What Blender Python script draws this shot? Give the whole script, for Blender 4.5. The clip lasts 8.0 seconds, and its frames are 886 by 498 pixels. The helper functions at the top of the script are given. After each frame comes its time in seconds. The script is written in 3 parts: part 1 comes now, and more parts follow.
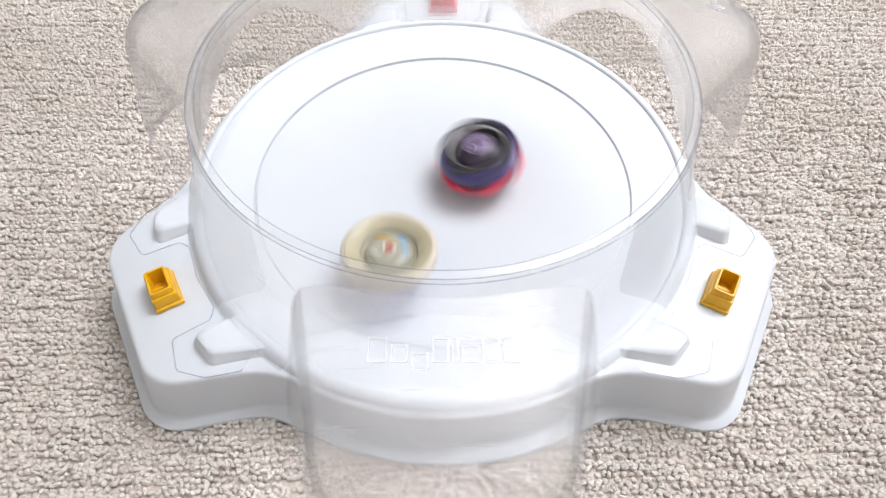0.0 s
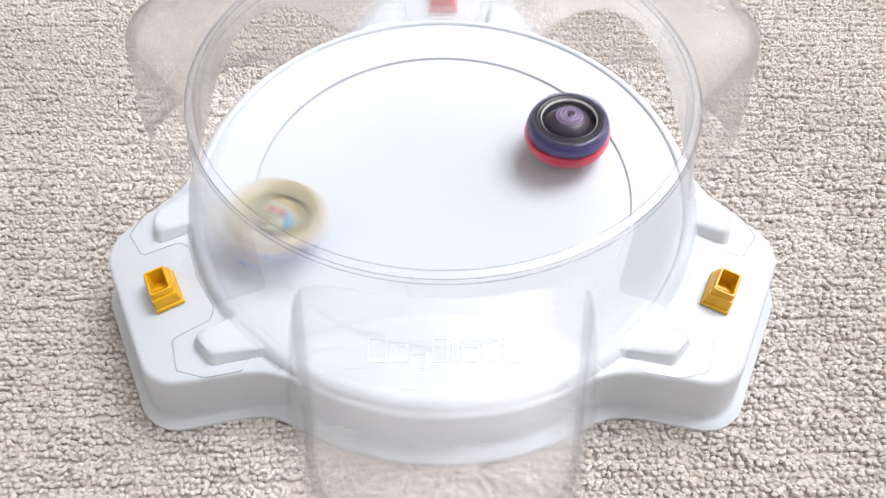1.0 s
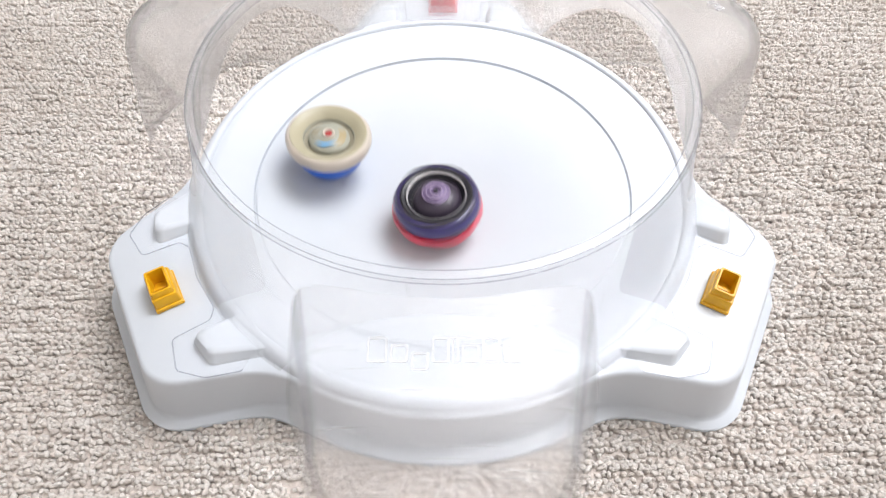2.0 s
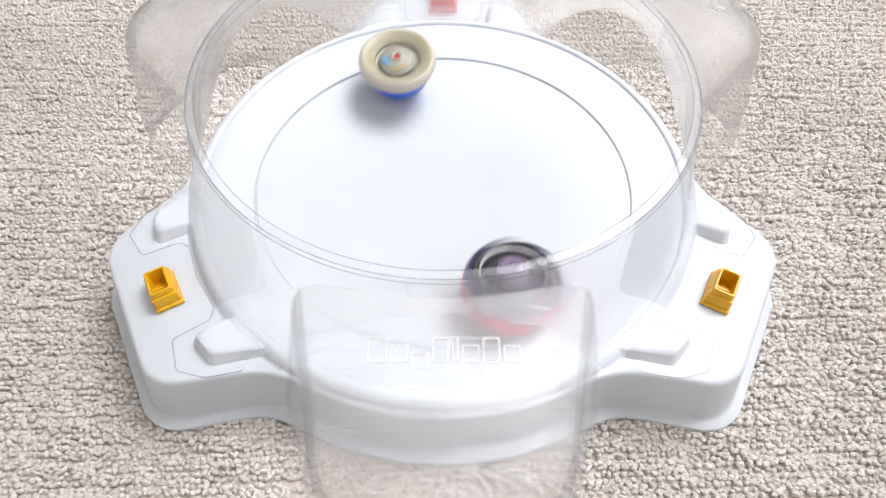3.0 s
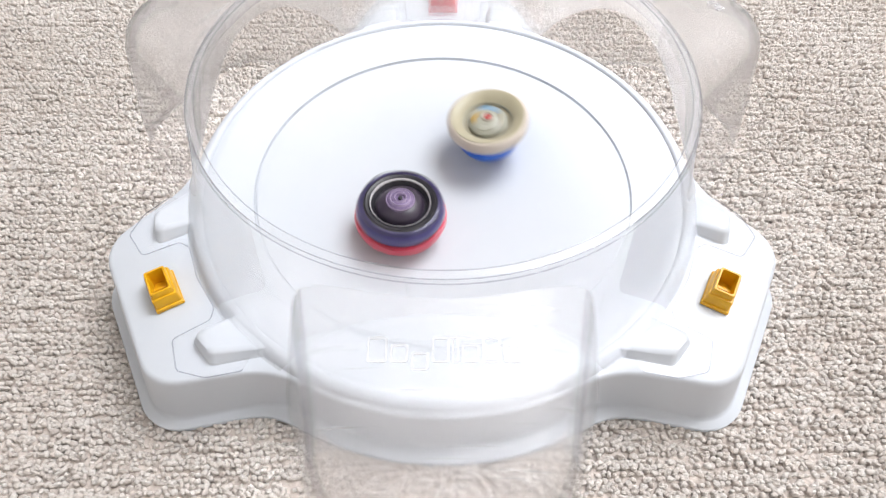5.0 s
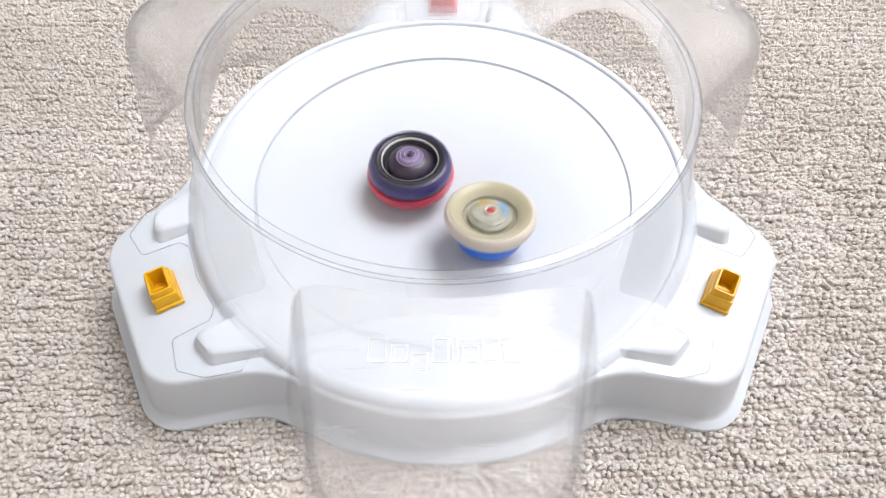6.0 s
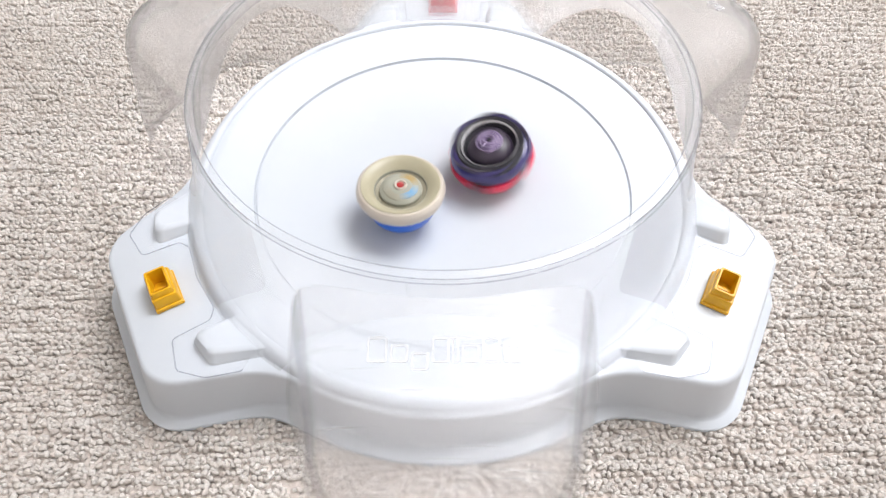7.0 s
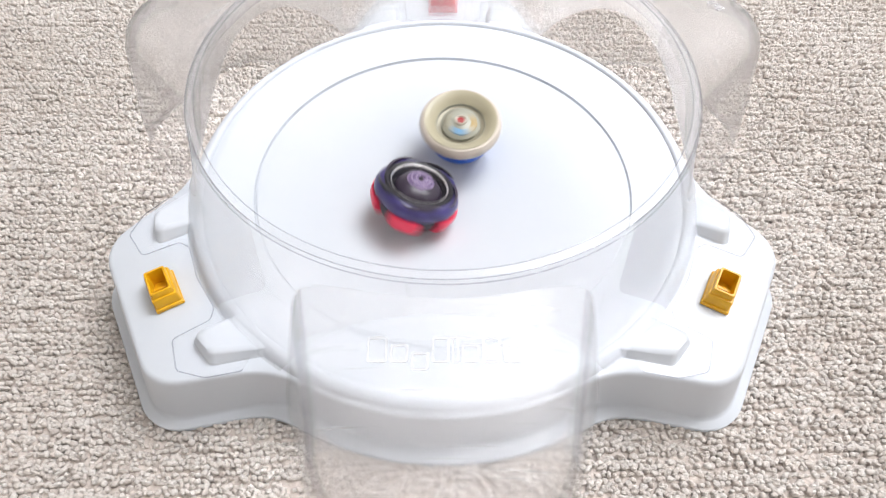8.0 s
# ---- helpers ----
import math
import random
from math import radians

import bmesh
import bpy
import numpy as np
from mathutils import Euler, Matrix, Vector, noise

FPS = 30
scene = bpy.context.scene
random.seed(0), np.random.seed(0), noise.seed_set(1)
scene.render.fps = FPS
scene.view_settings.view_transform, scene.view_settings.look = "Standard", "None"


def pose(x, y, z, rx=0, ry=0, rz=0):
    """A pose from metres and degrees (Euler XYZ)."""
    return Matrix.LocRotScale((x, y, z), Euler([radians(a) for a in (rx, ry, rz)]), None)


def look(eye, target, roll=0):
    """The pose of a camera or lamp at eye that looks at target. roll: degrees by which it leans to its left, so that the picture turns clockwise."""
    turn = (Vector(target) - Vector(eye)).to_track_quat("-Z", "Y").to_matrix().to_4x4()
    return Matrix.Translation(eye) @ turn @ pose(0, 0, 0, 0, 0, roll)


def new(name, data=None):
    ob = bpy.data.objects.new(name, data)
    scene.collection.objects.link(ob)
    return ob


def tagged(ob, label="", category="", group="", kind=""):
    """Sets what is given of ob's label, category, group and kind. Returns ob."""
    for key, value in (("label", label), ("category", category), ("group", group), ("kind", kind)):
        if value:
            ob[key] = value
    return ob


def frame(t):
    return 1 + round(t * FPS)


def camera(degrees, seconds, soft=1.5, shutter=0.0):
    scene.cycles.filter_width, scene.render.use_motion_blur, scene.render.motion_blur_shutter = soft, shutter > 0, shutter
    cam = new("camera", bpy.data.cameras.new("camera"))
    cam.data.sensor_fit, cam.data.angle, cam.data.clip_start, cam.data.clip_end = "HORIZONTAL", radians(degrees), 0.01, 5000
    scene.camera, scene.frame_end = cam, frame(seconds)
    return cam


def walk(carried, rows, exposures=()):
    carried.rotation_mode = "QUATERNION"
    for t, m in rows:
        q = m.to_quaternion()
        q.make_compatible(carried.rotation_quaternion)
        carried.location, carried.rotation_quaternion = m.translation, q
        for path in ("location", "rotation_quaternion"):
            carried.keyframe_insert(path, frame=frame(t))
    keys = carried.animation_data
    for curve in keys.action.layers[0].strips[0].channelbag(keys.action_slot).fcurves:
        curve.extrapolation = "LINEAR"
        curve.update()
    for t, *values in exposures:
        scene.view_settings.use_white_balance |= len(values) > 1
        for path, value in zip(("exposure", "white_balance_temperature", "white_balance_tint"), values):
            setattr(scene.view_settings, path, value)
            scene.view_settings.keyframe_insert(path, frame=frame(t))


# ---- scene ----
cam = camera(73.65, 8.0, soft=1.1, shutter=0.75)
EYE = (-0.0012, -0.2427, 0.3156)
VIEW = look(EYE, (0.00033, -0.01784, -0.01521), 0.47)
walk(cam, [(0.0, VIEW), (8.0, VIEW)], exposures=[(0.0, -0.05), (1.0, 0.0), (8.0, 0.0)])

# ---- light: a room with three unseen ceiling panels added ----
world = bpy.data.worlds.new("world")
scene.world = world
world.use_nodes = True
world.node_tree.nodes["Background"].inputs[0].default_value = (0.9, 0.95, 1.0, 1)
world.node_tree.nodes["Background"].inputs[1].default_value = 0.3


def panel_light(x, y, sx, sy, watts):
    """The light of one added, unseen ceiling panel, just under its diffuser."""
    lamp = bpy.data.lights.new("panel_light", "AREA")
    lamp.shape, lamp.size, lamp.size_y, lamp.energy = "RECTANGLE", sx, sy, watts
    lamp.color = (0.945, 0.965, 1.0)
    ob = new("panel_light", lamp)
    ob.matrix_world = pose(x, y, 2.36)
    return ob


# key placed by the cast shadows; the two weak front panels are added fill
PANELS = ((1.10, 0.82, 1.5, 1.5, 86), (-1.5, -1.1, 1.2, 1.2, 1.5), (1.5, -1.2, 1.2, 1.2, 3))
for row in PANELS:
    panel_light(*row)


# ---- materials ----
def mat(name):
    m = bpy.data.materials.new(name)
    m.use_nodes = True
    return m, m.node_tree.nodes, m.node_tree.links, m.node_tree.nodes["Principled BSDF"]


def noise_node(nodes, links, scale, detail=4, rough=0.55, stretch=None):
    co = nodes.new("ShaderNodeTexCoord")
    tex = nodes.new("ShaderNodeTexNoise")
    tex.inputs["Scale"].default_value, tex.inputs["Detail"].default_value, tex.inputs["Roughness"].default_value = scale, detail, rough
    if stretch:
        mp = nodes.new("ShaderNodeMapping")
        mp.inputs["Scale"].default_value = stretch
        links.new(co.outputs["Object"], mp.inputs[0])
        links.new(mp.outputs[0], tex.inputs["Vector"])
    else:
        links.new(co.outputs["Object"], tex.inputs["Vector"])
    return tex.outputs[0]


def ramp(nodes, links, fac, stops):
    r = nodes.new("ShaderNodeValToRGB")
    while len(r.color_ramp.elements) < len(stops):
        r.color_ramp.elements.new(0.5)
    for e, (p, c) in zip(r.color_ramp.elements, stops):
        e.position, e.color = p, (*c, 1)
    links.new(fac, r.inputs[0])
    return r.outputs[0]


def bump(nodes, links, fac, bsdf, strength, dist):
    b = nodes.new("ShaderNodeBump")
    b.inputs["Strength"].default_value, b.inputs["Distance"].default_value = strength, dist
    links.new(fac, b.inputs["Height"])
    links.new(b.outputs[0], bsdf.inputs["Normal"])


def plastic(name, a, b, rough=0.35, scale=60.0, relief=0.0002, metal=0.0, coat=0.0, vary=0.25):
    """Moulded plastic or painted metal: two close tones, scuffed gloss and fine relief."""
    m, n, l, p = mat(name)
    f = noise_node(n, l, scale)
    l.new(ramp(n, l, f, [(0.3, a), (0.7, b)]), p.inputs["Base Color"])
    g = noise_node(n, l, scale * 5, 6, 0.7)
    l.new(ramp(n, l, g, [(0.3, (rough * (1 - vary),) * 3), (0.75, (min(1, rough * (1 + vary)),) * 3)]), p.inputs["Roughness"])
    p.inputs["Metallic"].default_value = metal
    p.inputs["Coat Weight"].default_value = coat
    if relief:
        bump(n, l, g, p, 0.25, relief)
    return m


def clear(name, haze, rough, streak=(1, 1, 1), tint=(0.995, 0.996, 0.998, 1), scratch=0.0, passing=0.5, slant=3.4, blur=0.0, spread=0.3, haze_span=None):
    """Clear moulded sheet: see-through, mirror-like at a slant, with a milky, scratched haze."""
    m, n, l, p = mat(name)
    out = n["Material Output"]
    n.remove(p)
    tr, gl, df, tl = (n.new("ShaderNodeBsdf" + k) for k in ("Transparent", "Glossy", "Diffuse", "Translucent"))
    tr.inputs[0].default_value = tint
    gl.inputs["Roughness"].default_value = rough
    df.inputs[0].default_value = tl.inputs[0].default_value = (0.9, 0.9, 0.92, 1)
    milk = n.new("ShaderNodeMixShader")
    milk.inputs[0].default_value = passing
    l.new(df.outputs[0], milk.inputs[1]), l.new(tl.outputs[0], milk.inputs[2])
    f = noise_node(n, l, 14, 5, 0.6, streak)
    k = ramp(n, l, f, [(0.3, (haze * 0.8,) * 3), (0.72, (min(1, haze * 1.2),) * 3)])
    # fine slanting scratches
    sc, sm, st = n.new("ShaderNodeTexCoord"), n.new("ShaderNodeMapping"), n.new("ShaderNodeTexNoise")
    sm.inputs["Rotation"].default_value, sm.inputs["Scale"].default_value = (0.3, 0.2, 0.7), (420, 16, 16)
    st.inputs["Scale"].default_value, st.inputs["Detail"].default_value = 1.6, 3.0
    l.new(sc.outputs["Object"], sm.inputs[0]), l.new(sm.outputs[0], st.inputs["Vector"])
    mark = ramp(n, l, st.outputs[0], [(0.63, (0, 0, 0)), (0.74, (scratch,) * 3)])
    plus = n.new("ShaderNodeMath")
    plus.operation, plus.use_clamp = "ADD", True
    l.new(k, plus.inputs[0]), l.new(mark, plus.inputs[1])
    k = plus.outputs[0]
    haze_rise = None
    if haze_span:
        # haze and blur grow with height: little at the foot, full at the top
        sep, haze_rise, co, mul = n.new("ShaderNodeSeparateXYZ"), n.new("ShaderNodeMapRange"), n.new("ShaderNodeTexCoord"), n.new("ShaderNodeMath")
        l.new(co.outputs["Object"], sep.inputs[0])
        l.new(sep.outputs[2], haze_rise.inputs[0])
        for i, v in enumerate((*haze_span, 0.12, 1.0)):
            haze_rise.inputs[1 + i].default_value = v
        mul.operation = "MULTIPLY"
        l.new(k, mul.inputs[0]), l.new(haze_rise.outputs[0], mul.inputs[1])
        k = mul.outputs[0]
    # part of what passes is scattered by the dull surface
    rf, dull = n.new("ShaderNodeBsdfRefraction"), n.new("ShaderNodeMixShader")
    rf.inputs["Color"].default_value = tint
    rf.inputs["Roughness"].default_value, rf.inputs["IOR"].default_value = spread, 1.10
    dull.inputs[0].default_value = blur
    if haze_rise:
        some = n.new("ShaderNodeMath")
        some.operation = "MULTIPLY"
        some.inputs[1].default_value = blur
        l.new(haze_rise.outputs[0], some.inputs[0]), l.new(some.outputs[0], dull.inputs[0])
    l.new(tr.outputs[0], dull.inputs[1]), l.new(rf.outputs[0], dull.inputs[2])
    body = n.new("ShaderNodeMixShader")
    l.new(k, body.inputs[0]), l.new(dull.outputs[0], body.inputs[1]), l.new(milk.outputs[0], body.inputs[2])
    lw = n.new("ShaderNodeLayerWeight")
    lw.inputs[0].default_value = 0.5
    pw, fr = n.new("ShaderNodeMath"), n.new("ShaderNodeMath")
    pw.operation, fr.operation = "POWER", "MULTIPLY_ADD"
    pw.inputs[1].default_value = slant
    l.new(lw.outputs["Facing"], pw.inputs[0])
    l.new(pw.outputs[0], fr.inputs[0])
    fr.inputs[1].default_value, fr.inputs[2].default_value = 0.3, 0.02
    top = n.new("ShaderNodeMixShader")
    l.new(fr.outputs[0], top.inputs[0]), l.new(body.outputs[0], top.inputs[1]), l.new(gl.outputs[0], top.inputs[2])
    l.new(top.outputs[0], out.inputs[0])
    b = n.new("ShaderNodeBump")
    b.inputs["Strength"].default_value, b.inputs["Distance"].default_value = 0.3, 0.0006
    l.new(noise_node(n, l, 22, 3, 0.5), b.inputs["Height"])
    l.new(b.outputs[0], gl.inputs["Normal"])
    return m


WHITE = plastic("white_plastic", (0.53, 0.565, 0.615), (0.57, 0.60, 0.65), 0.36, 9, 0.0, vary=0.03)
CLEAR = clear("clear_plastic", 0.08, 0.18, (1, 1, 0.3), slant=5.0)
FROST = clear("hazy_plastic", 0.08, 0.42, (1, 1, 0.4), scratch=0.22, passing=0.45, slant=6.0, blur=0.6, spread=0.26, haze_span=(0.066, 0.1035))
HAZE = clear("scuffed_plastic", 0.13, 0.40, (1, 1, 0.3), scratch=0.08, passing=0.85, slant=9.0, blur=0.4, spread=0.22)
# milky white that stands in for highlights on the raised marks
MARKSHINE = clear("mark_shine_plastic", 0.40, 0.25, scratch=0.0, passing=0.3, slant=5.0)
# the grey tint paints in the dark refraction at cut sheet edges
EDGE = clear("edge_refraction_tint", 0.03, 0.08, tint=(0.86, 0.865, 0.88, 1), slant=5.0)
YELLOW = plastic("yellow_plastic", (0.64, 0.33, 0.004), (0.72, 0.39, 0.008), 0.35, 120)
RED = plastic("red_plastic", (0.55, 0.05, 0.06), (0.66, 0.09, 0.10), 0.4, 120)
CREAM = plastic("cream_plastic", (0.50, 0.44, 0.38), (0.60, 0.54, 0.47), 0.4, 180)
GOLD = plastic("pale_gold_plastic", (0.37, 0.34, 0.235), (0.45, 0.41, 0.30), 0.35, 220)
BRONZE = plastic("grey_gold_metal", (0.24, 0.22, 0.16), (0.36, 0.33, 0.25), 0.4, 200, metal=0.2)
GREYGREEN = plastic("grey_green_plastic", (0.27, 0.27, 0.22), (0.40, 0.40, 0.34), 0.35, 150)
SKYBLUE = plastic("sky_blue_plastic", (0.05, 0.25, 0.52), (0.09, 0.33, 0.60), 0.4, 150)
OCHRE = plastic("ochre_plastic", (0.36, 0.22, 0.04), (0.46, 0.30, 0.07), 0.4, 150)
BLUE = plastic("deep_blue_plastic", (0.008, 0.10, 0.55), (0.015, 0.15, 0.68), 0.35, 120)
DARKRED = plastic("dark_red_plastic", (0.30, 0.012, 0.015), (0.42, 0.03, 0.03), 0.4, 200)
BLACK = plastic("black_plastic", (0.010, 0.010, 0.014), (0.022, 0.02, 0.028), 0.42, 160)
VIOLET = plastic("dark_violet_plastic", (0.026, 0.018, 0.095), (0.05, 0.038, 0.18), 0.34, 140, coat=0.3)
PURPLE = plastic("purple_metal", (0.12, 0.08, 0.17), (0.23, 0.165, 0.30), 0.55, 300, metal=0.2)
STEEL = plastic("grey_steel", (0.62, 0.61, 0.64), (0.76, 0.75, 0.78), 0.3, 200, metal=0.5)
LILAC = plastic("lilac_metal", (0.30, 0.24, 0.37), (0.42, 0.35, 0.50), 0.4, 300, metal=0.3)
PLUM = plastic("plum_black_plastic", (0.022, 0.015, 0.030), (0.042, 0.030, 0.052), 0.36, 160)
PINK = plastic("hot_red_plastic", (0.78, 0.03, 0.08), (0.88, 0.06, 0.13), 0.4, 120)
PAINT = plastic("wall_paint", (0.60, 0.58, 0.55), (0.65, 0.63, 0.60), 0.7, 6, 0.0005)


def carpet_material():
    m, n, l, p = mat("carpet_yarn")
    geo = n.new("ShaderNodeNewGeometry")
    tone = ramp(n, l, geo.outputs["Random Per Island"], [(0.0, (0.71, 0.635, 0.59)), (0.15, (0.81, 0.745, 0.70)), (0.6, (0.87, 0.815, 0.775)), (1.0, (0.90, 0.86, 0.825))])
    wide = ramp(n, l, noise_node(n, l, 7, 5), [(0.3, (0.86, 0.84, 0.82)), (0.7, (1.0, 1.0, 1.0))])
    mix = n.new("ShaderNodeMix")
    mix.data_type, mix.blend_type = "RGBA", "MULTIPLY"
    mix.inputs[0].default_value = 1.0
    l.new(tone, mix.inputs[6]), l.new(wide, mix.inputs[7])
    l.new(mix.outputs[2], p.inputs["Base Color"])
    p.inputs["Roughness"].default_value = 0.95
    p.inputs["Specular IOR Level"].default_value = 0.15
    p.inputs["Sheen Weight"].default_value = 0.2
    bump(n, l, noise_node(n, l, 900, 4, 0.65), p, 1.0, 0.0016)
    return m


def backing_material():
    m, n, l, p = mat("carpet_backing")
    l.new(ramp(n, l, noise_node(n, l, 260, 4), [(0.35, (0.47, 0.41, 0.37)), (0.65, (0.68, 0.61, 0.565))]), p.inputs["Base Color"])
    p.inputs["Roughness"].default_value = 1.0
    bump(n, l, noise_node(n, l, 260, 4), p, 0.8, 0.002)
    return m


def far_pile_material():
    m, n, l, p = mat("far_carpet_pile")
    l.new(ramp(n, l, noise_node(n, l, 330, 5, 0.7), [(0.3, (0.44, 0.38, 0.34)), (0.5, (0.70, 0.63, 0.59)), (0.7, (0.84, 0.78, 0.74))]), p.inputs["Base Color"])
    p.inputs["Roughness"].default_value = 1.0
    bump(n, l, noise_node(n, l, 330, 5, 0.7), p, 1.0, 0.003)
    return m


def glow_material():
    m, n, l, p = mat("panel_diffuser")
    p.inputs["Base Color"].default_value = (0.9, 0.9, 0.9, 1)
    p.inputs["Emission Color"].default_value = (1.0, 0.985, 0.97, 1)
    p.inputs["Emission Strength"].default_value = 1.5
    return m


YARN, BACKING, FARPILE, GLOW = carpet_material(), backing_material(), far_pile_material(), glow_material()


# ---- building helpers ----
def finish(name, bm, material, sharp=35):
    bmesh.ops.recalc_face_normals(bm, faces=bm.faces)
    me = bpy.data.meshes.new(name)
    bm.to_mesh(me)
    bm.free()
    for f in me.polygons:
        f.use_smooth = True
    me.set_sharp_from_angle(angle=radians(sharp))
    me.materials.append(material)
    return me


def part(name, bm, material, parent=None, label="", sharp=35):
    ob = new(name, finish(name, bm, material, sharp))
    ob.parent = parent
    return tagged(ob, label)


def again(ob, m, parent):
    """Another piece on the same mesh."""
    o = new(ob.name.split(".")[0], ob.data)
    o.parent = parent
    o.matrix_basis = m
    return o


def revolve(profile, steps=96, wave=None, closed=False):
    """A turned shape from (r, z) points; wave(angle, r, z) may change r."""
    bm = bmesh.new()
    rings = []
    for r, z in profile:
        if r < 1e-6:
            rings.append([bm.verts.new((0, 0, z))])
        else:
            row = []
            for i in range(steps):
                a = 2 * math.pi * i / steps
                q = wave(a, r, z) if wave else r
                row.append(bm.verts.new((q * math.cos(a), q * math.sin(a), z)))
            rings.append(row)
    pairs = list(zip(rings, rings[1:] + rings[:1])) if closed else list(zip(rings, rings[1:]))
    for a, b in pairs:
        for i in range(steps):
            j = (i + 1) % steps
            vs = [a[i % len(a)], a[j % len(a)], b[j % len(b)], b[i % len(b)]]
            vs = list(dict.fromkeys(vs))
            if len(vs) > 2:
                bm.faces.new(vs)
    return bm


def loft(rows, cap_end=True, cap_start=False, ring=True):
    """Skin through rows of equally many points."""
    bm = bmesh.new()
    vs = [[bm.verts.new(p) for p in row] for row in rows]
    n = len(rows[0])
    for a, b in zip(vs, vs[1:]):
        for i in range(n if ring else n - 1):
            j = (i + 1) % n
            bm.faces.new((a[i], a[j], b[j], b[i]))
    if cap_end:
        bm.faces.new(vs[-1])
    if cap_start:
        bm.faces.new(vs[0])
    return bm


def rounded(corners, radii, steps=8):
    """A closed outline with rounded corners, counter-clockwise."""
    out = []
    n = len(corners)
    for i in range(n):
        p, a, b = Vector(corners[i]), Vector(corners[i - 1]), Vector(corners[(i + 1) % n])
        r = radii[i]
        if r <= 0:
            out.append(tuple(p))
            continue
        u, v = (a - p).normalized(), (b - p).normalized()
        half = u.angle(v) / 2
        d = r / math.tan(half)
        c = p + (u + v).normalized() * (r / math.sin(half))
        s, e = p + u * d - c, p + v * d - c
        a0, a1 = math.atan2(s.y, s.x), math.atan2(e.y, e.x)
        while a1 - a0 > math.pi:
            a1 -= 2 * math.pi
        while a1 - a0 < -math.pi:
            a1 += 2 * math.pi
        for k in range(steps + 1):
            t = a0 + (a1 - a0) * k / steps
            out.append((c.x + r * math.cos(t), c.y + r * math.sin(t)))
    return out


def box(x0, y0, z0, x1, y1, z1, bevel=0.0):
    bm = bmesh.new()
    bmesh.ops.create_cube(bm, size=1.0)
    bmesh.ops.transform(bm, verts=bm.verts, matrix=Matrix.Translation(((x0 + x1) / 2, (y0 + y1) / 2, (z0 + z1) / 2)) @ Matrix.Diagonal((x1 - x0, y1 - y0, z1 - z0, 1)))
    if bevel:
        bmesh.ops.bevel(bm, geom=bm.edges[:], offset=bevel, segments=2, affect="EDGES", profile=0.5)
    return bm


def merge(*meshes):
    """Joins pieces of one part."""
    out = bmesh.new()
    for b in meshes:
        me = bpy.data.meshes.new("piece")
        b.to_mesh(me)
        b.free()
        out.from_mesh(me)
        bpy.data.meshes.remove(me)
    return out


def thick(ob, t):
    s = ob.modifiers.new("thickness", "SOLIDIFY")
    s.thickness, s.offset, s.use_rim = t, 0, False
    return ob


def turned(deg):
    return Matrix.Rotation(radians(deg), 4, "Z")


# ---- the room ----
def room():
    x0, x1, y0, y1, h = -2.2, 2.2, -2.0, 3.0, 2.4
    tagged(part("ground", box(x0, y0, -0.03, x1, y1, -0.0025), FARPILE), "beige looped carpet floor backing", "floor", kind="structure")
    for name, b in (("wall_north", (x0 - 0.1, y1, -0.03, x1 + 0.1, y1 + 0.1, h)), ("wall_south", (x0 - 0.1, y0 - 0.1, -0.03, x1 + 0.1, y0, h)),
                    ("wall_east", (x1, y0, -0.03, x1 + 0.1, y1, h)), ("wall_west", (x0 - 0.1, y0, -0.03, x0, y1, h))):
        tagged(part(name, box(*b), PAINT), "plain light beige painted wall", "wall", kind="structure")
    tagged(part("ceiling", box(x0 - 0.1, y0 - 0.1, h, x1 + 0.1, y1 + 0.1, h + 0.1), PAINT), "plain light beige ceiling", "ceiling", kind="structure")
    # unseen fixtures, added to go with the panel lights
    for x, y, sx, sy, _ in PANELS:
        lamp = tagged(new("added_ceiling_panel"), "flat white glowing ceiling panel, unseen, added to light the room", "lamp", "ceiling lights")
        lamp.matrix_basis = pose(x, y, 2.4)
        part("diffuser", box(-sx / 2, -sy / 2, -0.02, sx / 2, sy / 2, -0.012), GLOW, lamp)
        rim = merge(box(-sx / 2 - 0.02, -sy / 2 - 0.02, -0.03, -sx / 2, sy / 2 + 0.02, 0), box(sx / 2, -sy / 2 - 0.02, -0.03, sx / 2 + 0.02, sy / 2 + 0.02, 0),
                    box(-sx / 2, -sy / 2 - 0.02, -0.03, sx / 2, -sy / 2, 0), box(-sx / 2, sy / 2, -0.03, sx / 2, sy / 2 + 0.02, 0))
        part("frame", rim, PAINT, lamp, "white frame")


room()


LOBES = (90, 210, 330)


def lobe_outline(u1, v0, v1, r):
    """Tapered tongue from the middle outwards along x; v0 is its half width 0.134 out, v1 at its end."""
    k = (v0 - v1) / (u1 - 0.134)
    return rounded([(0.05, -v0 - 0.084 * k), (u1, -v1), (u1, v1), (0.05, v0 + 0.084 * k)], [0, r, r, 0], 14)


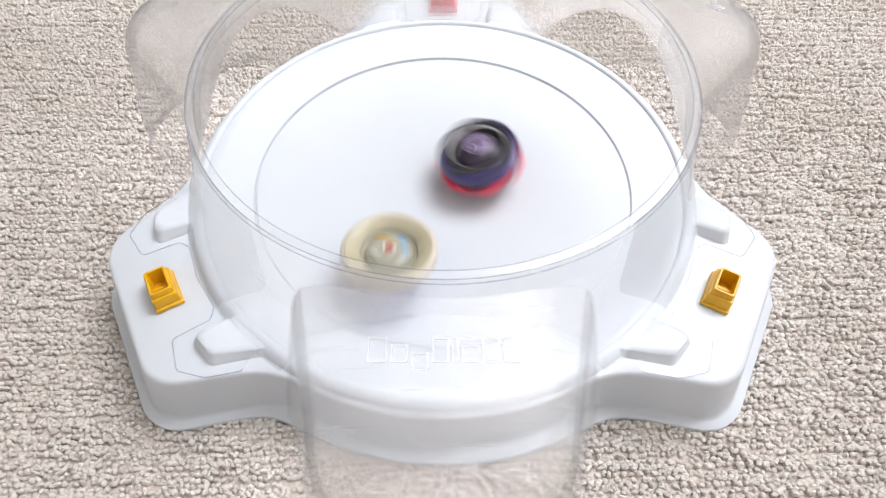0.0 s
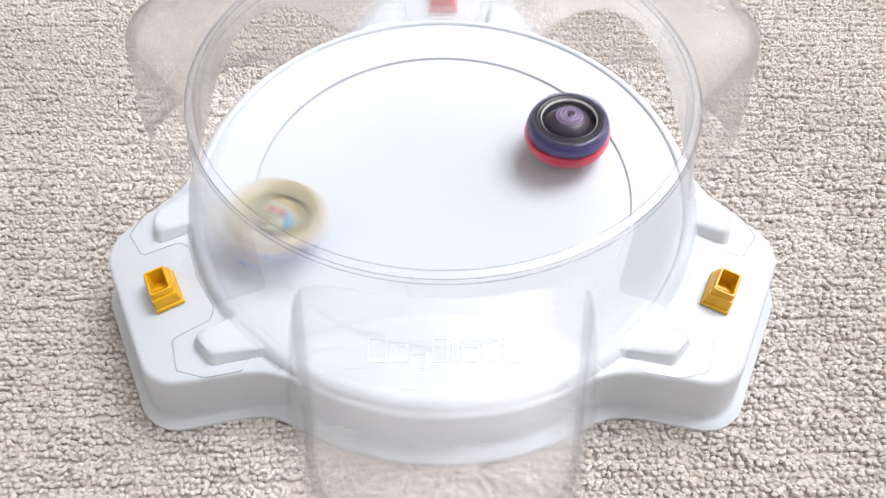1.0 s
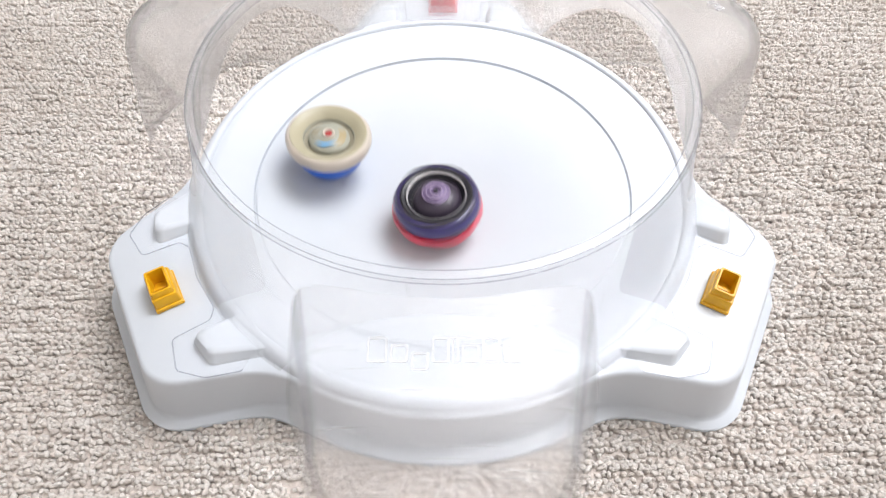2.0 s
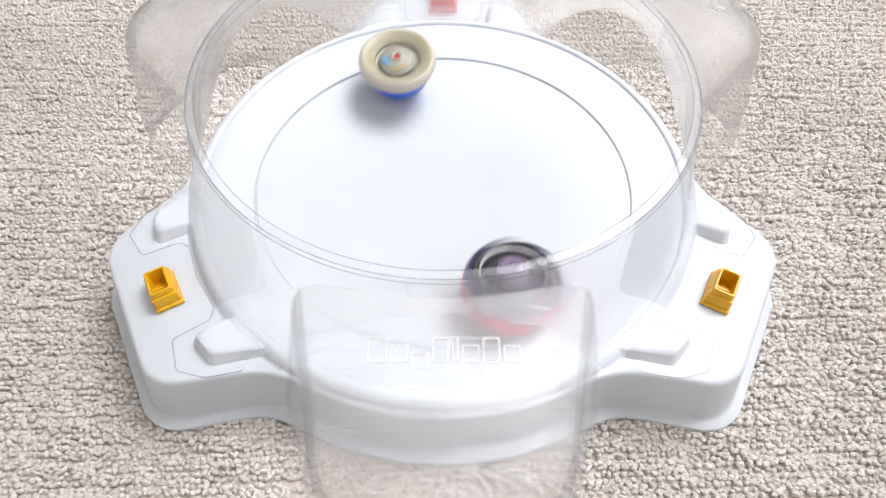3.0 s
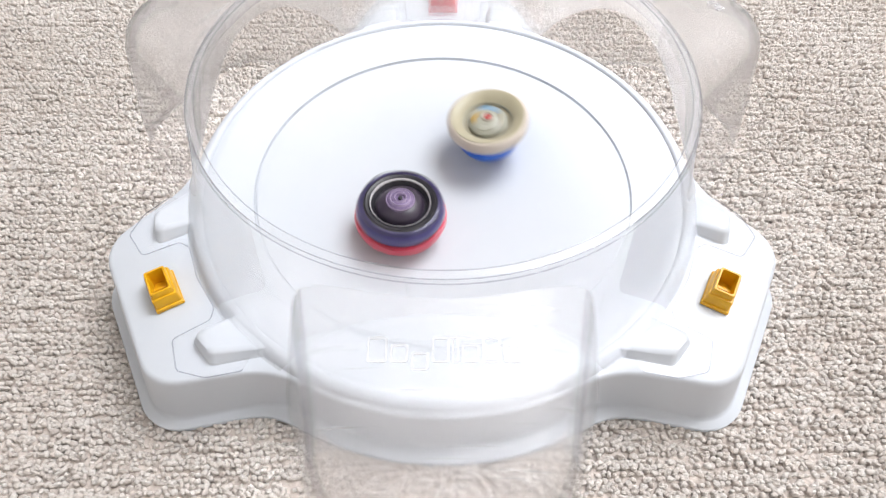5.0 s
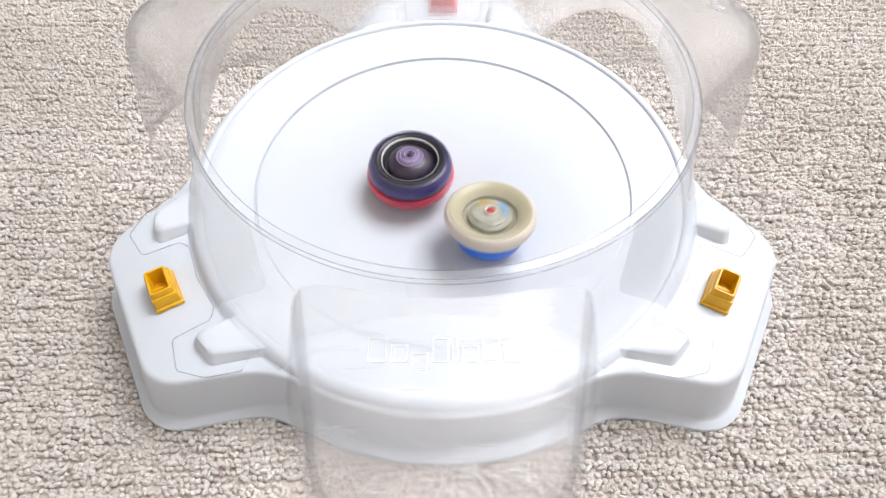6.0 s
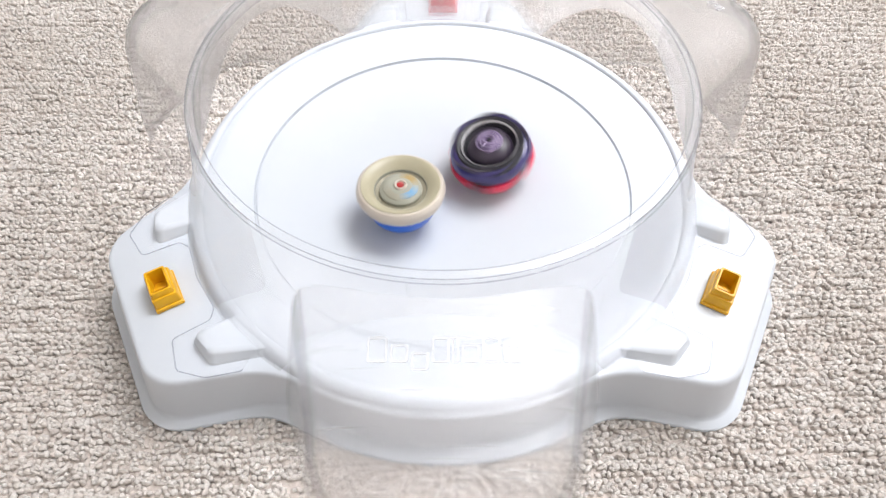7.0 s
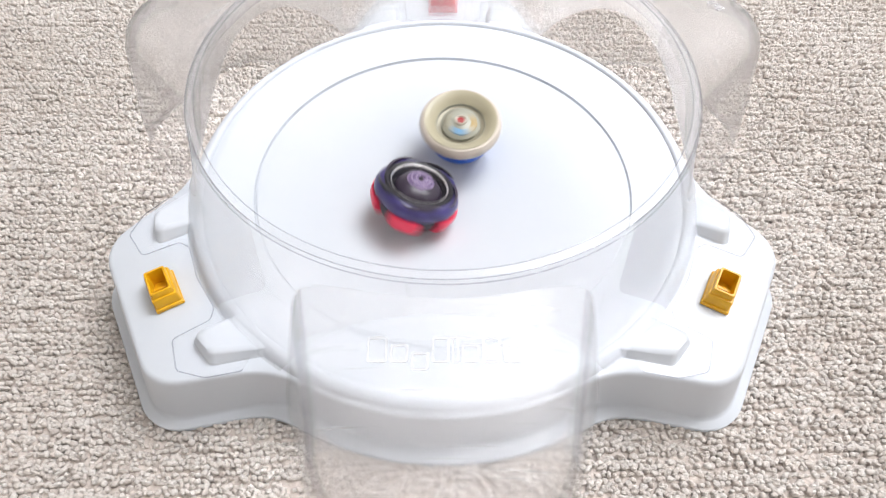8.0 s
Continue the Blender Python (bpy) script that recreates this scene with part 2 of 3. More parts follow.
def base_reach(c, lobe, steps):
    """How far the base reaches from its middle at evenly spaced angles: a disc of radius c and three tongues, with hollow fillets between."""
    pts = np.array(lobe_outline(*lobe))
    ang, rad = np.arctan2(pts[:, 1], pts[:, 0]), np.hypot(pts[:, 0], pts[:, 1])
    way = np.degrees(np.arange(steps) * 2 * math.pi / steps)
    off = np.min([np.abs((way - g + 180) % 360 - 180) for g in LOBES], axis=0)
    # straight runs between corner points, met by each ray
    out = np.zeros(steps)
    for p, q in zip(pts[:-1], pts[1:]):
        d = q - p
        ux, uy = np.cos(np.radians(off)), np.sin(np.radians(off))
        det = ux * d[1] - uy * d[0]
        det = np.where(np.abs(det) < 1e-12, 1e-12, det)
        t = (p[0] * d[1] - p[1] * d[0]) / det
        w = (p[0] * uy - p[1] * ux) / det
        out = np.where((w >= -1e-6) & (w <= 1 + 1e-6) & (t > 0), np.maximum(out, t), out)
    h = np.clip(0.014 - np.abs(out - c), 0, None) / 0.014
    return np.maximum(out, c) + h * h * 0.0035


FLANGE = (0.1640, (0.2072, 0.0770, 0.0530, 0.026))


def carpet():
    """Looped pile: thousands of small uneven yarn nubs in wavering rows."""
    rng = np.random.default_rng(4)
    sx, sy = 0.0030, 0.0024
    xs, ys = np.arange(-0.47, 0.47, sx), np.arange(-0.24, 0.30, sy)
    gx, gy = np.meshgrid(xs, ys)
    row = np.arange(len(ys))[:, None] * np.ones_like(gx)
    gx = gx + (row % 2) * sx / 2 + rng.normal(0, 0.0008, gx.shape)
    gy = gy + rng.normal(0, 0.0005, gy.shape) + 0.0010 * np.sin(gx * 60 + row * 1.3)
    under = base_reach(*FLANGE, 1440)[(np.degrees(np.arctan2(gy, gx)) * 4).round().astype(int) % 1440]
    keep = (np.hypot(gx, gy) > under - 0.0012) & (rng.random(gx.shape) > 0.02 + 0.16 * (np.sin(gx * 120 + 3 * np.sin(gy * 41) + row) * np.sin(gy * 330 + 2 * np.sin(gx * 31)) > 0.45))
    gx, gy = gx[keep], gy[keep]
    n = len(gx)
    w = rng.uniform(0.0013, 0.0025, n)
    d = rng.uniform(0.0011, 0.0018, n)
    h = rng.uniform(0.0016, 0.0031, n) - 0.002 + 0.0006 * np.sin(gy * 2 * math.pi / 0.0072 + 1.5 * np.sin(gx * 23)) + 0.0006 * np.sin(gx * 90 + 2 * np.sin(gy * 40)) * np.sin(gy * 70)
    ang = rng.normal(0, 0.45, n)
    seg = 5
    unit = [(0, 0, 1.0)]
    for rr, zz in ((0.42, 0.92), (0.78, 0.66), (0.98, 0.20), (0.88, -0.6)):
        for k in range(seg):
            a = 2 * math.pi * (k + (0.5 if rr in (0.78, 0.88) else 0)) / seg
            unit.append((rr * math.cos(a), rr * math.sin(a), zz))
    unit = np.array(unit)
    V = unit[None] * np.stack([w, d, np.full(n, 0.0019)], -1)[:, None]
    V[:, :, :2] *= rng.uniform(0.70, 1.30, V.shape[:2])[:, :, None]
    V[:, :, 2] += rng.normal(0, 0.00030, V.shape[:2])
    c, s = np.cos(ang)[:, None], np.sin(ang)[:, None]
    X = V[:, :, 0] * c - V[:, :, 1] * s + gx[:, None]
    Y = V[:, :, 0] * s + V[:, :, 1] * c + gy[:, None]
    Z = V[:, :, 2] + h[:, None] - 0.0005
    co = np.stack([X, Y, Z], -1).reshape(-1, 3)
    faces = [(0, 1 + k, 1 + (k + 1) % seg) for k in range(seg)]
    for r in (0, 1, 2):
        a, b = 1 + r * seg, 1 + (r + 1) * seg
        for k in range(seg):
            k2 = (k + 1) % seg
            if r != 1:
                faces += [(a + k, b + k, a + k2), (a + k2, b + k, b + k2)]
            else:
                faces += [(a + k, b + k, b + k2), (a + k, b + k2, a + k2)]
    F = (np.array(faces)[None] + (np.arange(n) * len(unit))[:, None, None]).reshape(-1, 3)
    m = len(co)
    co = np.vstack([co, [(-0.48, -0.25, -0.001), (0.48, -0.25, -0.001), (0.48, 0.31, -0.001), (-0.48, 0.31, -0.001)]])
    F = np.vstack([F, [(m, m + 1, m + 2), (m, m + 2, m + 3)]])
    me = bpy.data.meshes.new("carpet")
    me.vertices.add(len(co))
    me.vertices.foreach_set("co", co.ravel())
    me.loops.add(F.size)
    me.loops.foreach_set("vertex_index", F.ravel().astype(np.int32))
    me.polygons.add(len(F))
    me.polygons.foreach_set("loop_start", np.arange(0, F.size, 3, dtype=np.int32))
    me.update(calc_edges=True)
    me.polygons.foreach_set("use_smooth", np.ones(len(F), dtype=bool))
    me.materials.append(YARN)
    me.materials.append(BACKING)
    me.polygons.foreach_set("material_index", np.array([0] * (len(F) - 2) + [1, 1], dtype=np.int32))
    return tagged(new("carpet", me), "beige and taupe looped pile carpet covering the floor", "carpet", kind="stuff")


carpet()

# ---- the arena: white moulded bowl with three lobes ----
PLATEAU = 0.0416


def bowl_height(r):
    return 0.0225 + 1.09 * min(r, 0.114) ** 2 + max(0.0, r - 0.114) * 0.3


def at_height(pts, z):
    return [(x, y, z) for x, y in pts]


def socket(parent, material, label):
    """A square tube with a stepped foot and a cross rib inside."""
    s = part("socket", box(-0.0073, -0.0112, 0, 0.0073, 0.0112, 0.0026, 0.0007), material, parent, label)
    rows = []
    for a, b, z in ((0.0068, 0.0100, 0.002), (0.0064, 0.0094, 0.0082), (0.0060, 0.0090, 0.0089), (0.0055, 0.0081, 0.0090), (0.0053, 0.0078, 0.0123),
                    (0.0050, 0.0075, 0.0127), (0.0043, 0.0067, 0.0127), (0.0040, 0.0064, 0.0120), (0.0038, 0.0060, 0.0012)):
        rows.append(at_height(rounded([(-a, -b), (a, -b), (a, b), (-a, b)], [0.0011] * 4, 4), z))
    part("tube", loft(rows, cap_end=True), material, s)
    part("rib", box(-0.0044, -0.0010, 0.0012, 0.0044, 0.0010, 0.0060, 0.0003), material, s)
    return s


def arena():
    base = tagged(new("toy_arena"), "white moulded plastic spinning-top arena with three lobes on the carpet", "toy arena")
    prof = [(0, bowl_height(0))]
    prof += [(r, bowl_height(r)) for r in np.linspace(0.008, 0.1134, 22)]
    prof += [(0.1138, 0.0352), (0.1149, 0.0354), (0.1155, 0.0372)]
    prof += [(r, bowl_height(r)) for r in np.linspace(0.119, 0.1420, 6)]
    prof += [(0.1426, 0.0449), (0.1431, 0.0463), (0.1438, 0.0469), (0.1446, 0.0471), (0.1465, 0.0466), (0.1488, 0.0448), (0.1504, 0.0420), (0.1510, 0.0398)]
    part("bowl", revolve(prof, 160), WHITE, base)
    # skirt, flange and the tops of the lobes, moulded in one
    rows, steps = [], 1080
    for c, lobe, z in ((*FLANGE, 0.0), (*FLANGE, 0.0032), (0.1632, (0.2064, 0.0763, 0.0524, 0.0255), 0.0039), (0.1570, (0.2030, 0.0732, 0.0504, 0.0238), 0.0044),
                       (0.1550, (0.2012, 0.0718, 0.0495, 0.0235), 0.0060), (0.1545, (0.2006, 0.0716, 0.0494, 0.0235), 0.0085), (0.1527, (0.1936, 0.0703, 0.0484, 0.022), 0.0380),
                       (0.1522, (0.1929, 0.0699, 0.0480, 0.022), 0.0398), (0.1516, (0.1918, 0.0694, 0.0474, 0.0215), 0.0411), (0.1506, (0.1902, 0.0686, 0.0466, 0.021), PLATEAU)):
        reach = base_reach(c, lobe, steps)
        rows.append([(r * math.cos(2 * math.pi * i / steps), r * math.sin(2 * math.pi * i / steps), z) for i, r in enumerate(reach)])
    rows.append([(0.147 * math.cos(2 * math.pi * i / steps), 0.147 * math.sin(2 * math.pi * i / steps), PLATEAU) for i in range(steps)])
    part("shell", loft(rows, cap_end=False), WHITE, base, sharp=50)
    for k, ang in enumerate(LOBES):
        for s in (-1, 1):
            rows = []
            for o, z in ((0.0, PLATEAU - 0.001), (0.0012, PLATEAU + 0.0004), (0.0030, PLATEAU + 0.0062), (0.0040, PLATEAU + 0.0075), (0.006, PLATEAU + 0.0080)):
                pts = [(0.1408, 0.031 + o), (0.1675 - o, 0.032 + o), (0.1635 - o, 0.0535 - o), (0.1315, 0.0635 - o)]
                out = rounded(pts if s > 0 else [(u, -v) for u, v in reversed(pts)], [0, 0.004, 0.005, 0] if s > 0 else [0, 0.005, 0.004, 0], 5)
                # the end by the bowl slopes down to the bowl's edge
                rows.append([(x, y, min(z, PLATEAU + 0.0040) if i in (0, len(out) - 1) else z) for i, (x, y) in enumerate(out)])
            part("mount_block", loft(rows), WHITE, base).matrix_basis = turned(ang)
        s = socket(base, RED if k == 0 else YELLOW, "red square socket" if k == 0 else "yellow square socket")
        s.matrix_basis = turned(ang) @ pose(0.17, 0, PLATEAU)
    return base


arena()


# ---- the clear cover ----
def wall_radius(z):
    return 0.1254 + (0.1216 - z) * 0.245 + 4.2 * max(0.0, 0.085 - z) ** 2


def cover():
    top = tagged(new("arena_cover"), "clear hazy plastic cover ring with three bulging pockets around the arena", "cover")
    top.matrix_basis = pose(0, 0, 0)
    part("rim", revolve([(0.1217, 0.1221), (0.1217, 0.1231), (0.1224, 0.1232), (0.1248, 0.1232), (0.1255, 0.1229), (0.1256, 0.1219), (0.1250, 0.1218), (0.1224, 0.1220)], 160, closed=True), CLEAR, top)
    # thin beads along the rim, with edge refraction tinted into them
    for r, z in ((0.1217, 0.1229), (0.1256, 0.1226), (0.1266, 0.1206)):
        bead = [(r + 0.00034 * math.cos(k * math.pi / 3), z + 0.0004 * math.sin(k * math.pi / 3)) for k in range(6)]
        part("rim_edge", revolve(bead, 160, closed=True), EDGE, top, "thin moulded edge, its refraction tinted grey")
    # inner wall with an arch into each pocket
    bm = bmesh.new()
    n, m = 240, 14
    grid = []
    for i in range(n):
        a = 360.0 * i / n
        off = min(abs((a - c + 180) % 360 - 180) for c in (30, 150, 270))
        low = 0.0430
        if off < 31:
            low = 0.0430 + 0.0600 * (1 - (off / 31) ** 2) ** 0.8
        col = []
        for j in range(m + 1):
            z = 0.1218 + (low - 0.1218) * j / m
            r = wall_radius(z)
            col.append(bm.verts.new((r * math.cos(radians(a)), r * math.sin(radians(a)), z)))
        grid.append(col)
    for i in range(n):
        a, b = grid[i], grid[(i + 1) % n]
        for j in range(m):
            bm.faces.new((a[j], b[j], b[j + 1], a[j + 1]))
    thick(part("wall", bm, HAZE, top), 0.0007)
    for ang in (270, 30, 150):
        rows = []
        for z, hold, w, u1, w1, c in ((0.0, 0.1655, 0.0860, 0.2295, 0.0540, 0.043), (0.0012, 0.1655, 0.0857, 0.2290, 0.0537, 0.043), (0.0016, 0.1650, 0.0825, 0.2260, 0.0515, 0.042),
                                      (0.03, 0.1560, 0.0780, 0.2215, 0.0500, 0.041), (0.06, 0, 0.0725, 0.2165, 0.0475, 0.040), (0.085, 0, 0.0670, 0.2110, 0.0450, 0.038),
                                      (0.0930, 0, 0.0645, 0.2075, 0.0435, 0.037), (0.0985, 0, 0.0615, 0.2025, 0.0415, 0.036), (0.1020, 0, 0.0580, 0.1960, 0.0390, 0.034), (0.1036, 0, 0.0545, 0.1880, 0.0365, 0.032)):
            start = math.sqrt((hold or wall_radius(z)) ** 2 - w * w)
            pts = rounded([(start, -w), (u1, -w1), (u1, w1), (start, w)], [0, c, c, 0], 12)
            side = [(start + (pts[1][0] - start) * k / 8, -w + (pts[1][1] + w) * k / 8) for k in range(8)]
            front = [(u1 + 0.003 * math.sin(math.pi * k / 8), pts[13][1] + (pts[14][1] - pts[13][1]) * k / 8) for k in range(1, 8)]
            rows.append(at_height(side + pts[1:14] + front + [(x, -y) for x, y in reversed(side + pts[1:14])], z))
        last = []
        for x, y, z in rows[-1]:
            a = math.atan2(y, x)
            h = 0.1120 - 0.0080 * abs(math.degrees(a) / 26) ** 4
            last.append((wall_radius(h) * math.cos(a), wall_radius(h) * math.sin(a), h))
        crest = rows[-1]
        for f in (0.2, 0.4, 0.6, 0.8, 1.0):
            rows.append([(p[0] + (q[0] - p[0]) * f, p[1] + (q[1] - p[1]) * f, p[2] + (q[2] - p[2]) * f) for p, q in zip(crest, last)])
        pocket = thick(part("pocket", loft(rows, cap_end=False, ring=False), FROST, top, "hazy see-through pocket", 80), 0.0012)
        pocket.matrix_basis = turned(ang)
        if ang == 150:
            continue
        # raised marks on the pocket's top, their highlights put into a milky colour
        marks = ((0.0077, 1, 0), (0.0068, 0.7, 0), (0.0068, 0.7, 0.0030), (0.0068, 1, 0), (0.0024, 1, 0), (0.0068, 0.7, 0), (0.0068, 1, 0), (0.0068, 0.7, 0))
        v, u0 = -0.0288, 0.1540
        if ang == 30:
            marks, v, u0 = ((0.0026, 0.6, 0), (0.0024, 0.4, 0), (0.0026, 0.6, 0)), -0.0215, 0.1800
        for w, tall, drop in marks:
            l, q = 0.0100 * tall, (0.0009 if w > 0.004 else 0.0006)
            outer = rounded([(-w / 2, 0), (w / 2, 0), (w / 2, l), (-w / 2, l)], [0.0015 if w > 0.004 else 0.0006] * 4, 4)
            inner = rounded([(-w / 2 + q, q), (w / 2 - q, q), (w / 2 - q, l - q), (-w / 2 + q, l - q)], [0.0008 if w > 0.004 else 0.0003] * 4, 4)
            b = loft([at_height(outer, -0.0003), at_height(outer, 0.0007), at_height(inner, 0.0007), at_height(inner, -0.0003)], cap_end=False)
            u = u0 + drop
            part("raised_mark", b, MARKSHINE, pocket).matrix_basis = pose(u, v + w / 2, 0.1120 - 0.123 * (u - 0.1276) + 0.0010, 0, 7.0) @ turned(90)
            v += w + 0.0010
    # a foot sheet on each lobe, from one side of the socket round to the other
    half = [(0.1530, 0.0), (0.1506, 0.0220), (0.1545, 0.0280), (0.1748, 0.0292), (0.1776, 0.0470), (0.1665, 0.0575), (0.1500, 0.0630)]
    front = [(u, -v) for u, v in reversed(half[1:])] + half
    back = [(0.1475 * math.cos(radians(a)), 0.1475 * math.sin(radians(a))) for a in (21, 14, 7, 0, -7, -14, -21)]
    rad = [0.002, 0.007, 0.004, 0.003, 0.004, 0.006]
    out = rounded(front + back, rad + [0.02] + rad[::-1] + [0] * 7, 6)
    for ang in LOBES:
        f = part("foot", loft([at_height(out, PLATEAU + 0.0003), at_height(out, PLATEAU + 0.0012)], cap_start=True), CLEAR, top)
        f.matrix_basis = turned(ang)
        path = [Vector(p) for p in out[:-7]]
        ring = []
        for p, q, e in zip(path[:1] + path[:-1], path, path[1:] + path[-1:]):
            t = (e - p).normalized()
            ring.append([(q.x + t.y * o, q.y - t.x * o, PLATEAU + z) for o, z in ((0.0004, 0.0010), (0.0, 0.0015), (-0.0004, 0.0010), (0.0, 0.0004))])
        # added tube whose grey imitates refraction along the foot's edge
        part("edge", loft(ring, cap_start=True), EDGE, f, "see-through edge, its refraction tinted grey")
    for ob in top.children_recursive:
        ob.visible_shadow = False
    return top


cover()


# ---- the spinning tops ----
def scallop(count, depth):
    return lambda a, r, z: r * (1 - depth * (0.5 - 0.5 * math.cos(count * a)) ** 2)


def lump(r, ang, sx, sy, sz, z, bevel):
    b = box(-sx / 2, -sy / 2, -sz / 2, sx / 2, sy / 2, sz / 2, bevel)
    bmesh.ops.transform(b, verts=b.verts, matrix=turned(ang) @ pose(r, 0, z))
    return b


def tip_parts(top, material):
    part("tip", revolve([(0, 0), (0.0022, 0.0002), (0.0034, 0.0012), (0.0040, 0.004), (0.0060, 0.0056), (0, 0.0056)], 32), material, top)


def gold_top():
    top = tagged(new("spinning_top"), "cream and gold spinning top with deep blue underside, in the bowl", "spinning top", "battling tops")
    tip_parts(top, BLUE)
    part("base_disc", revolve([(0, 0.005), (0.0115, 0.005), (0.0160, 0.0066), (0.0190, 0.0098), (0.0206, 0.0140), (0.0211, 0.0222), (0, 0.0224)], 64, scallop(12, 0.03)), BLUE, top, "deep blue base disc")
    part("ring", revolve([(0.0165, 0.0222), (0.0218, 0.0217), (0.0248, 0.0228), (0.0260, 0.0252), (0.0263, 0.0276), (0.0257, 0.0300), (0.0244, 0.0313), (0.0226, 0.0316), (0.0205, 0.0304), (0.0165, 0.026)], 96, scallop(9, 0.03), closed=True), CREAM, top, "cream outer ring")
    part("inner_ring", revolve([(0.0160, 0.0250), (0.0236, 0.0312), (0.0230, 0.0320), (0.0212, 0.0317), (0.0184, 0.0298), (0.0158, 0.0274)], 72, scallop(6, 0.02), closed=True), GOLD, top, "pale gold inner ring")
    part("groove", revolve([(0.0165, 0.0260), (0.0120, 0.0252), (0.0115, 0.0235), (0.0170, 0.0235)], 64, closed=True), BRONZE, top, "grey-gold groove")
    part("groove_rib", revolve([(0.0160, 0.0258), (0.0163, 0.0270), (0.0155, 0.0273), (0.0150, 0.0260)], 48, closed=True), GREYGREEN, top)
    part("dome", revolve([(0.0128, 0.0240), (0.0126, 0.0272), (0.0112, 0.0285), (0.0085, 0.0295), (0.0050, 0.0303), (0, 0.0305)], 64, scallop(4, 0.04)), GREYGREEN, top, "grey-green centre dome")
    for k, (a, m) in enumerate(((20, SKYBLUE), (110, OCHRE), (200, GREYGREEN), (290, BRONZE))):
        part("dome_badge", lump(0.0082, a, 0.0046, 0.0062, 0.0016, 0.0292, 0.0006), m, top)
    hub = part("hub", revolve([(0, 0.0298), (0.0040, 0.0298), (0.0039, 0.0309), (0.0034, 0.0315), (0.0028, 0.0313), (0.0026, 0.0306), (0, 0.0306)], 32), CREAM, top, "pale hub collar")
    part("hub_cap", revolve([(0.0025, 0.0305), (0.0022, 0.0310), (0.0009, 0.0312), (0, 0.0308)], 6), DARKRED, hub, "red hub cap")
    return top


def violet_top():
    top = tagged(new("spinning_top"), "black and violet spinning top with hot red side blades", "spinning top", "battling tops")
    tip_parts(top, BLACK)
    part("base_disc", revolve([(0, 0.005), (0.0110, 0.0045), (0.0170, 0.0062), (0.0212, 0.0095), (0.0232, 0.0140), (0.0234, 0.0178), (0, 0.0180)], 64, scallop(10, 0.03)), BLACK, top, "black base disc")
    blade = None
    for k in range(5):
        m = turned(72 * k)
        if blade is None:
            rows = []
            for z, r0, r1, w in ((0.0055, 0.0150, 0.0185, 13), (0.0080, 0.0175, 0.0228, 16), (0.0115, 0.0190, 0.0256, 18), (0.0160, 0.0195, 0.0270, 19), (0.0192, 0.0195, 0.0266, 19)):
                row = [(r1 * math.cos(radians(a)), r1 * math.sin(radians(a)), z) for a in np.linspace(-w * 1.1, w * 1.1, 9)]
                row += [(r0 * math.cos(radians(a)), r0 * math.sin(radians(a)), z) for a in np.linspace(w * 1.1, -w * 1.1, 9)]
                rows.append(row)
            blade = part("side_blade", loft(rows, cap_start=True), PINK, top, "hot red side blade")
        else:
            tagged(again(blade, m, top), "hot red side blade")
    part("ring", revolve([(0.0165, 0.0180), (0.0220, 0.0174), (0.0248, 0.0188), (0.0259, 0.0215), (0.0257, 0.0246), (0.0246, 0.0270), (0.0228, 0.0282), (0.0206, 0.0284), (0.0190, 0.0270), (0.0165, 0.0240)], 96, scallop(5, 0.05), closed=True), VIOLET, top, "dark violet outer ring")
    for k in range(5):
        # a low vane that winds inwards over the ring
        rows = []
        for f in np.linspace(0, 1, 10):
            a, r = radians(72 * k - 6 + 78 * f), 0.0243 - 0.0046 * f
            t, lift = 0.0004 + 0.0013 * math.sin(math.pi * f), 0.0272 + 0.0024 * math.sin(math.pi * min(1, 0.15 + f)) ** 0.7
            rows.append([((r + o) * math.cos(a), (r + o) * math.sin(a), z) for o, z in ((-t, 0.0262), (-t * 0.6, lift), (t * 0.4, lift), (t, 0.0250))])
        part("ring_vane", loft(rows, cap_start=True), BLACK if k % 2 else PLUM, top, "black curved vane")
    part("inner_ring", revolve([(0.0150, 0.0230), (0.0205, 0.0270), (0.0212, 0.0286), (0.0202, 0.0293), (0.0188, 0.0291), (0.0176, 0.0280), (0.0150, 0.0250)], 72, scallop(5, 0.02), closed=True), BLACK, top, "black inner ring")
    part("steel_ring", revolve([(0.0167, 0.0276), (0.0176, 0.0284), (0.0175, 0.0292), (0.0168, 0.0285)], 72, scallop(3, 0.015), closed=True), STEEL, top, "thin grey steel ring")
    part("groove", revolve([(0.0165, 0.0245), (0.0120, 0.0240), (0.0120, 0.0215), (0.0170, 0.0215)], 64, closed=True), BLACK, top)
    part("dome", revolve([(0.0148, 0.0225), (0.0145, 0.0260), (0.0126, 0.0284), (0.0090, 0.0304), (0, 0.0314)], 64, scallop(3, 0.08)), PLUM, top, "plum-black centre dome")
    hub = part("hub", revolve([(0.0090, 0.0298), (0.0078, 0.0312), (0.0055, 0.0322), (0.0028, 0.0327), (0.0022, 0.0318), (0, 0.0318)], 32, scallop(6, 0.06)), PURPLE, top, "dull purple metal hub")
    for r, z in ((0.0080, 0.0311), (0.0058, 0.0322), (0.0034, 0.0327)):
        part("hub_ring", revolve([(r + 0.0004, z), (r, z + 0.0005), (r - 0.0004, z), (r, z - 0.0004)], 40, scallop(3, 0.05), closed=True), LILAC, hub, "pale lilac ring")
    for k in range(3):
        part("hub_vane", lump(0.0046, 120 * k + 20, 0.0050, 0.0011, 0.0012, 0.0322, 0.0004), LILAC, hub)
    part("hub_cap", revolve([(0.0016, 0.0312), (0.0014, 0.0326), (0, 0.0328)], 6), BLACK, hub)
    return top


TOP_A, TOP_B = gold_top(), violet_top()


